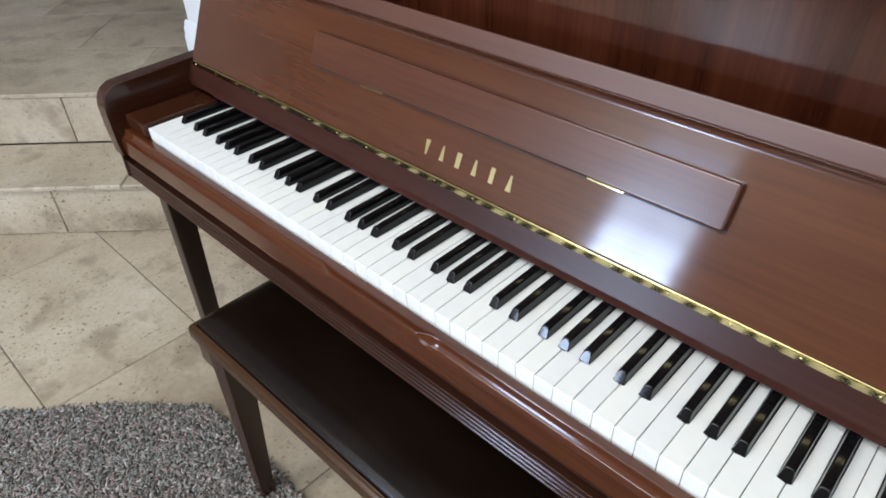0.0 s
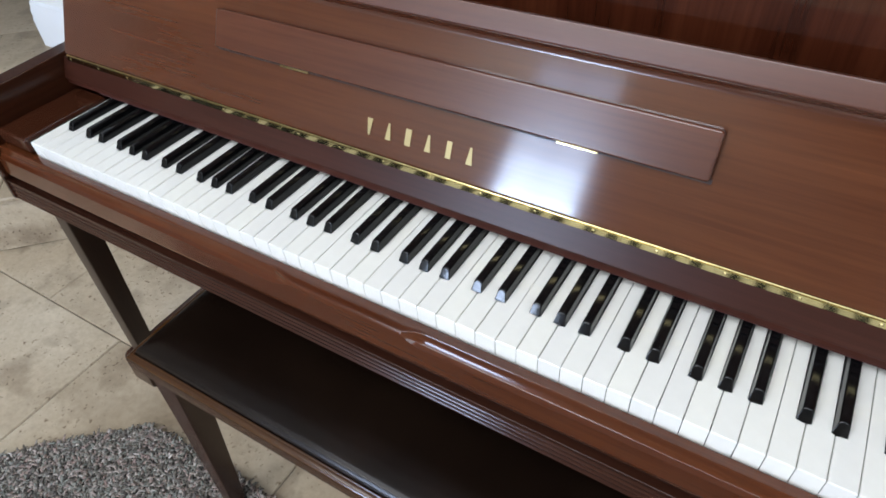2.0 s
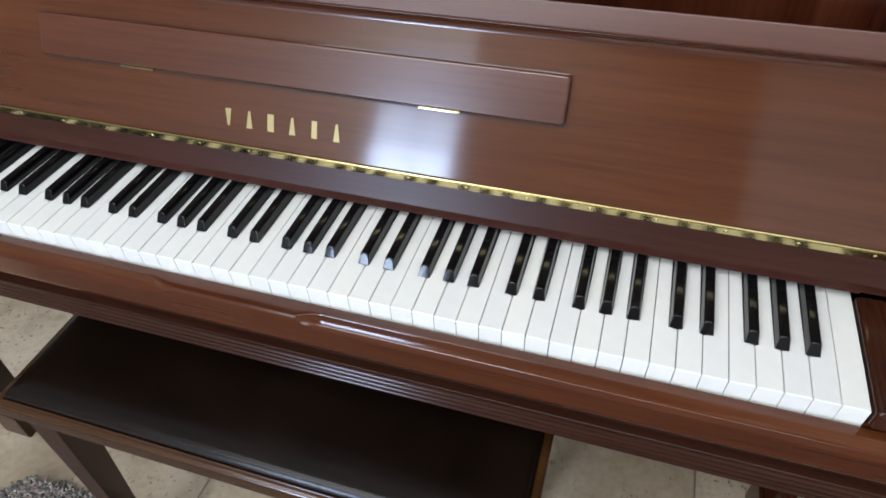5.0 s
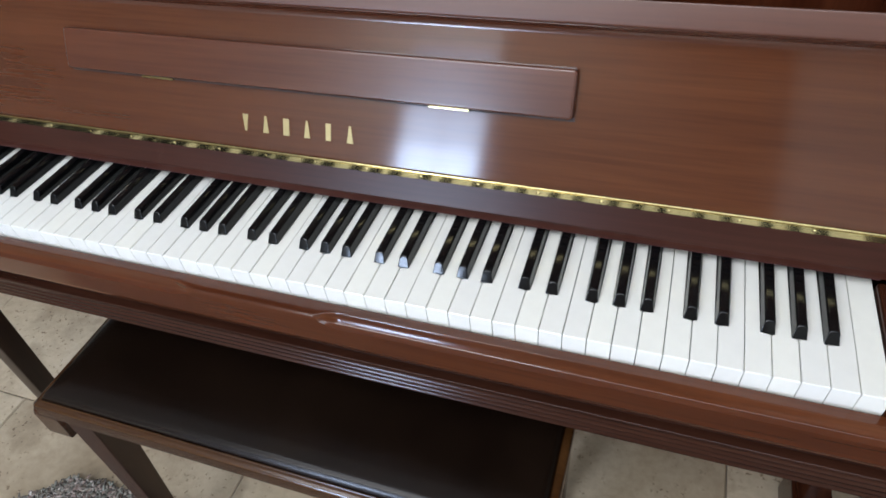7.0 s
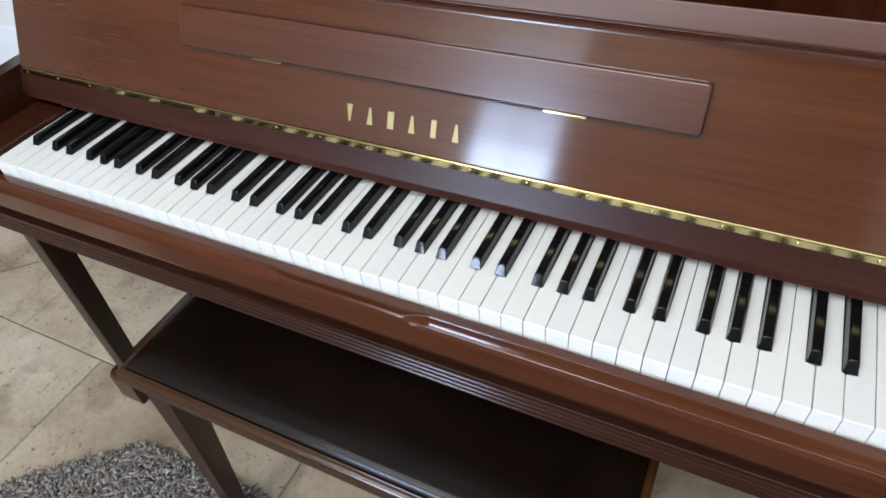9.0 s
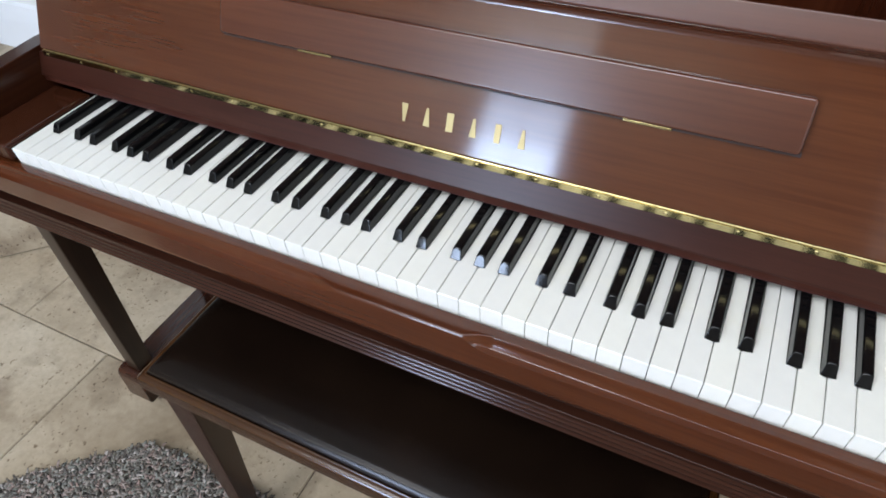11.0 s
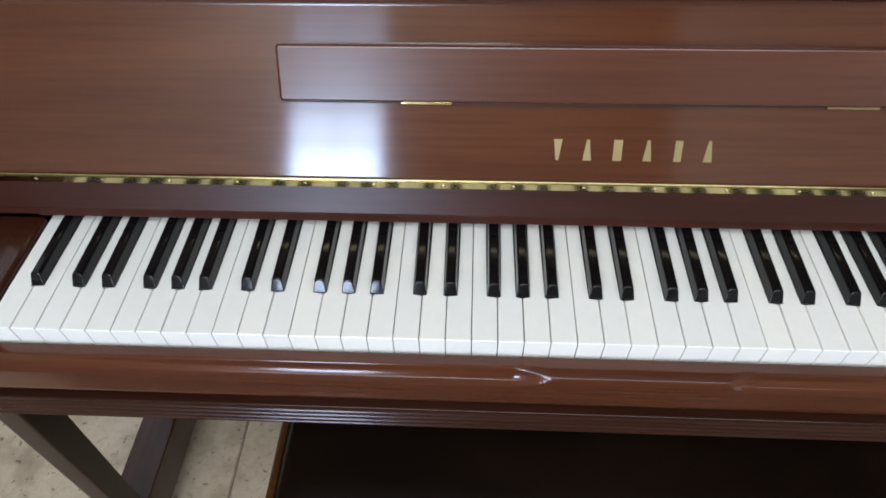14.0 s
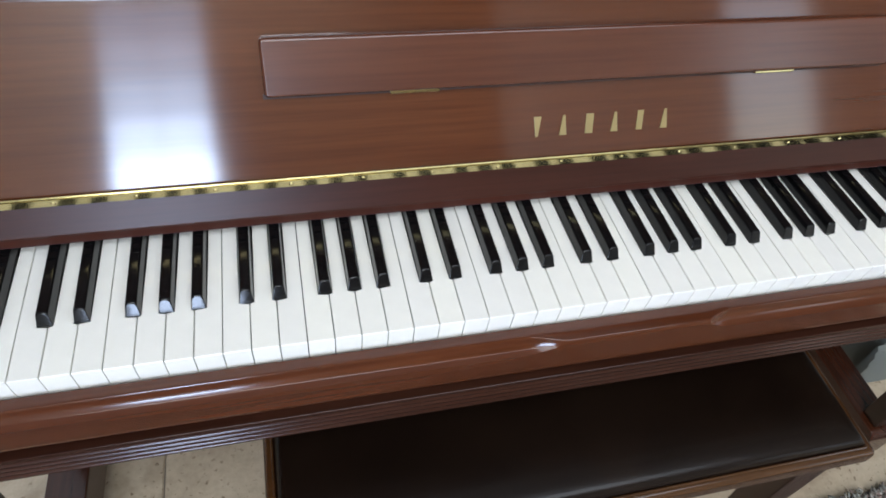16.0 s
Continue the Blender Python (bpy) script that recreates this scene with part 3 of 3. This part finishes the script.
bench = thing("piano_bench", ((BX0 + BX1) / 2, 0.05, 0), "mahogany piano bench with dark brown leather seat", "bench")


def bench_top():
    """A moulded frame round the cushion."""
    bm = bmesh.new()
    cy, cx = (BY0 + BY1) / 2, (BX0 + BX1) / 2
    hx, hy = (BX1 - BX0) / 2, (BY1 - BY0) / 2
    prof = [(0.040, BZ - 0.043), (0.008, BZ - 0.043), (0.0055, BZ - 0.041), (0.0050, BZ - 0.029), (0.0040, BZ - 0.0275), (0.0012, BZ - 0.0265), (0.0, BZ - 0.0245), (0.0, BZ - 0.007), (0.001, BZ - 0.0035), (0.0035, BZ - 0.001), (0.0060, BZ), (0.0085, BZ), (0.0096, BZ + 0.0012), (0.0108, BZ + 0.0007), (0.0116, BZ - 0.002), (0.040, BZ - 0.012)]
    rows = []
    for inset, z in prof:
        x, y = hx - inset, hy - inset
        c = 0.004
        rows.append([bm.verts.new((cx + a, cy + b, z)) for a, b in ((-x + c, -y), (x - c, -y), (x, -y + c), (x, y - c), (x - c, y), (-x + c, y), (-x, y - c), (-x, -y + c))])
    rows.append(rows[0])
    for a, b in zip(rows, rows[1:]):
        for i in range(8):
            bm.faces.new((a[i], a[(i + 1) % 8], b[(i + 1) % 8], b[i]))
    return bm


part("seat_frame", bench_top(), BENCH_WOOD, bench)


def cushion():
    bm = bmesh.new()
    x0, x1, y0, y1 = BX0 + 0.0118, BX1 - 0.0118, BY0 + 0.0118, BY1 - 0.0118
    nx, ny = 64, 40
    rows = []
    for j in range(ny + 1):
        v = 0.5 - 0.5 * math.cos(math.pi * j / ny)
        row = []
        for i in range(nx + 1):
            u = 0.5 - 0.5 * math.cos(math.pi * i / nx)
            edge = min(u * (x1 - x0), (1 - u) * (x1 - x0), v * (y1 - y0), (1 - v) * (y1 - y0))
            z = BZ - 0.0005 + 0.0085 * (1 - (1 - min(1.0, edge / 0.009)) ** 2.4) + 0.0060 * (1 - (1 - min(1.0, edge / 0.034)) ** 2.0) + 0.003 * math.sin(math.pi * u) * math.sin(math.pi * v)
            z += 0.0006 * noise.noise((u * 7, v * 4, 0))
            row.append(bm.verts.new((x0 + u * (x1 - x0), y0 + v * (y1 - y0), z)))
        rows.append(row)
    for a, b in zip(rows, rows[1:]):
        for i in range(nx):
            bm.faces.new((a[i], a[i + 1], b[i + 1], b[i]))
    rim = [rows[0][i] for i in range(nx + 1)] + [rows[j][nx] for j in range(1, ny + 1)] + [rows[ny][i] for i in range(nx - 1, -1, -1)] + [rows[j][0] for j in range(ny - 1, 0, -1)]
    low = [bm.verts.new((v.co.x, v.co.y, BZ - 0.03)) for v in rim]
    for i in range(len(rim)):
        k = (i + 1) % len(rim)
        bm.faces.new((rim[i], low[i], low[k], rim[k]))
    bm.faces.new(low)
    return bm


seat = part("cushion", cushion(), LEATHER, bench, "padded dark brown leather seat")


part("seat_board", box(BX0 + 0.039, BX1 - 0.039, BY0 + 0.039, BY1 - 0.039, BZ - 0.041, BZ - 0.031), BENCH_WOOD, bench)
for sx in (0, 1):
    for sy in (0, 1):
        ax = BX0 + 0.013 if sx == 0 else BX1 - 0.013
        ay = BY0 + 0.015 if sy == 0 else BY1 - 0.015
        dx, dy = (1 if sx == 0 else -1), (1 if sy == 0 else -1)
        rings = []
        for z, w, o in ((BZ - 0.0432, 0.050, 0.0), (0.42, 0.049, 0.0), (0.0, 0.028, 0.004)):
            rings.append([(ax + dx * o, ay + dy * o, z), (ax + dx * (o + w), ay + dy * o, z), (ax + dx * (o + w), ay + dy * (o + w), z), (ax + dx * o, ay + dy * (o + w), z)])
        bm = loft(rings)
        bmesh.ops.bevel(bm, geom=list(bm.edges), offset=0.0025, segments=2, affect="EDGES", profile=0.5)
        part("leg", bm, BENCH_LEG, bench)

# ---- rug ----
RUG = [(-0.050, -0.060), (1.66, -0.050), (1.66, -2.3), (-0.75, -2.3), (-0.75, -0.78)]


def rug_inside(x, y):
    return y < -0.047 + 0.006 * math.sin(9 * x) and (y < x + 0.004 + 0.008 * math.sin(11 * (x + y)) and x > -0.75) and x < 1.66


def rug():
    t = thing("shag_rug", (0.45, -1.1, 0), "thick grey-brown shag rug in twisted yarn", "rug")
    bm = bmesh.new()
    top = [bm.verts.new((x, y, 0.012)) for x, y in RUG]
    low = [bm.verts.new((x, y, 0.001)) for x, y in RUG]
    bm.faces.new(top)
    bm.faces.new(low[::-1])
    for i in range(len(RUG)):
        k = (i + 1) % len(RUG)
        bm.faces.new((low[i], low[k], top[k], top[i]))
    part("backing", bm, RUG_BACK, t)
    rng = random.Random(5)
    verts, faces = [], []
    def tuft(x, y, big):
        a = rng.uniform(0, 2 * math.pi)
        lean = rng.uniform(0.004, 0.013)
        h = rng.uniform(0.008, 0.017)
        w = rng.uniform(0.0020, 0.0031) * big
        ca, sa = math.cos(a), math.sin(a)
        base = len(verts)
        for k, (f, g) in enumerate(((0.0, 0.0), (0.30, 0.75), (1.0, 0.9))):
            cx, cy, cz = x + ca * lean * f, y + sa * lean * f, 0.008 + h * g * (1 - 0.15 * f)
            ww = w * (0.9, 1.15, 0.85)[k]
            for j in range(4):
                b = a + math.pi / 2 * j + 0.5 * k
                verts.append((cx + ww * math.cos(b), cy + ww * math.sin(b), cz))
        for k in range(2):
            for j in range(4):
                p, q = base + 4 * k + j, base + 4 * k + (j + 1) % 4
                faces.append((p, q, q + 4, p + 4))
        faces.append((base + 8, base + 9, base + 10, base + 11))
    def area(x0, x1, y0, y1, step, big):
        for i in range(int((x1 - x0) / step)):
            for j in range(int((y1 - y0) / step)):
                x = x0 + (i + rng.random()) * step
                y = y0 + (j + rng.random()) * step
                if rug_inside(x, y):
                    tuft(x, y, big)
    area(-0.75, 0.45, -0.95, -0.03, 0.0045, 1.0)
    area(0.45, 1.66, -0.30, -0.03, 0.0052, 1.1)
    area(-0.75, 0.45, -2.3, -0.95, 0.016, 2.2)
    area(0.45, 1.66, -2.3, -0.30, 0.016, 2.2)
    me = bpy.data.meshes.new("shag")
    me.from_pydata(verts, [], faces)
    me.materials.append(YARN)
    for p in me.polygons:
        p.use_smooth = True
    ob = new("shag", me)
    ob.parent = t
    ob.matrix_parent_inverse = Matrix.Translation(-t.location)
    tagged(ob, "shaggy twisted yarn pile", kind="stuff")


rug()

# ---- tiles, last ----
TX, TY, JOINT = 0.615, 0.40, 0.0026


def tile_mesh(w, d, h, r=0.0025):
    bm = box(-w / 2, w / 2, -d / 2, d / 2, -h, 0)
    top = [f for f in bm.faces if f.normal.z > 0.5 or all(abs(v.co.z) < 1e-6 for v in f.verts)]
    bmesh.ops.bevel(bm, geom=list({e for f in top for e in f.edges}), offset=r, segments=1, affect="EDGES", profile=0.5)
    return mesh_of("tile", bm, TRAVERTINE, False)


cuts = {}
for row in range(-10, 2):
    y0, y1 = max(Y_S, 0.085 + TY * row), 0.085 + TY * (row + 1)
    shift = -0.320 if row % 2 else 0.000
    for col in range(-9, 9):
        x0, x1 = max(X_W, shift + TX * col), min(X_E, shift + TX * (col + 1))
        if x1 - x0 < 0.03 or y1 - y0 < 0.03:
            continue
        size = (round(x1 - x0, 4), round(y1 - y0, 4))
        if size not in cuts:
            cuts[size] = tile_mesh(size[0] - JOINT, size[1] - JOINT, 0.012)
        ob = new("tile", cuts[size])
        ob.parent = floor
        ob.location = ((x0 + x1) / 2, (y0 + y1) / 2, random.uniform(-0.0006, 0.0006))
        ob.rotation_euler = (0, 0, math.pi * random.randrange(2))

# step cladding
riser_t = tile_mesh(0.61 - JOINT, STEP - 0.020, 0.012)
tread_t = tile_mesh(0.61 - JOINT, TREAD + 0.0155, 0.0135, 0.004)
land_t = tile_mesh(0.61 - 0.0012, 0.41 - 0.0012, 0.0135, 0.0012)


def clad(mesh, parent, x, y, z, rx=0):
    ob = new("tile", mesh)
    ob.parent = parent
    ob.matrix_basis = ROT45 @ pose(x, y, z, rx)


for i in range(-4, 2):
    x1 = -0.06 + 0.61 * (i + 0.5)
    if x1 + 0.305 < 0.82:
        clad(riser_t, step_1, x1, -0.0005, (STEP - 0.016) / 2, 90)
        clad(tread_t, step_1, x1 + 0.23, TREAD / 2 - 0.00825, STEP)
    x2 = -0.078 + 0.61 * (i + 0.5)
    if x2 + 0.305 < 0.75:
        clad(riser_t, landing, x2, TREAD - 0.0005, STEP + (STEP - 0.014) / 2, 90)
        clad(land_t, landing, x2 + 0.2, TREAD + 0.195, 2 * STEP)
        for j in range(1, 6):
            clad(land_t, landing, x2 + (0.2 if j % 2 == 0 else -0.1), TREAD + 0.195 + 0.41 * j, 2 * STEP)
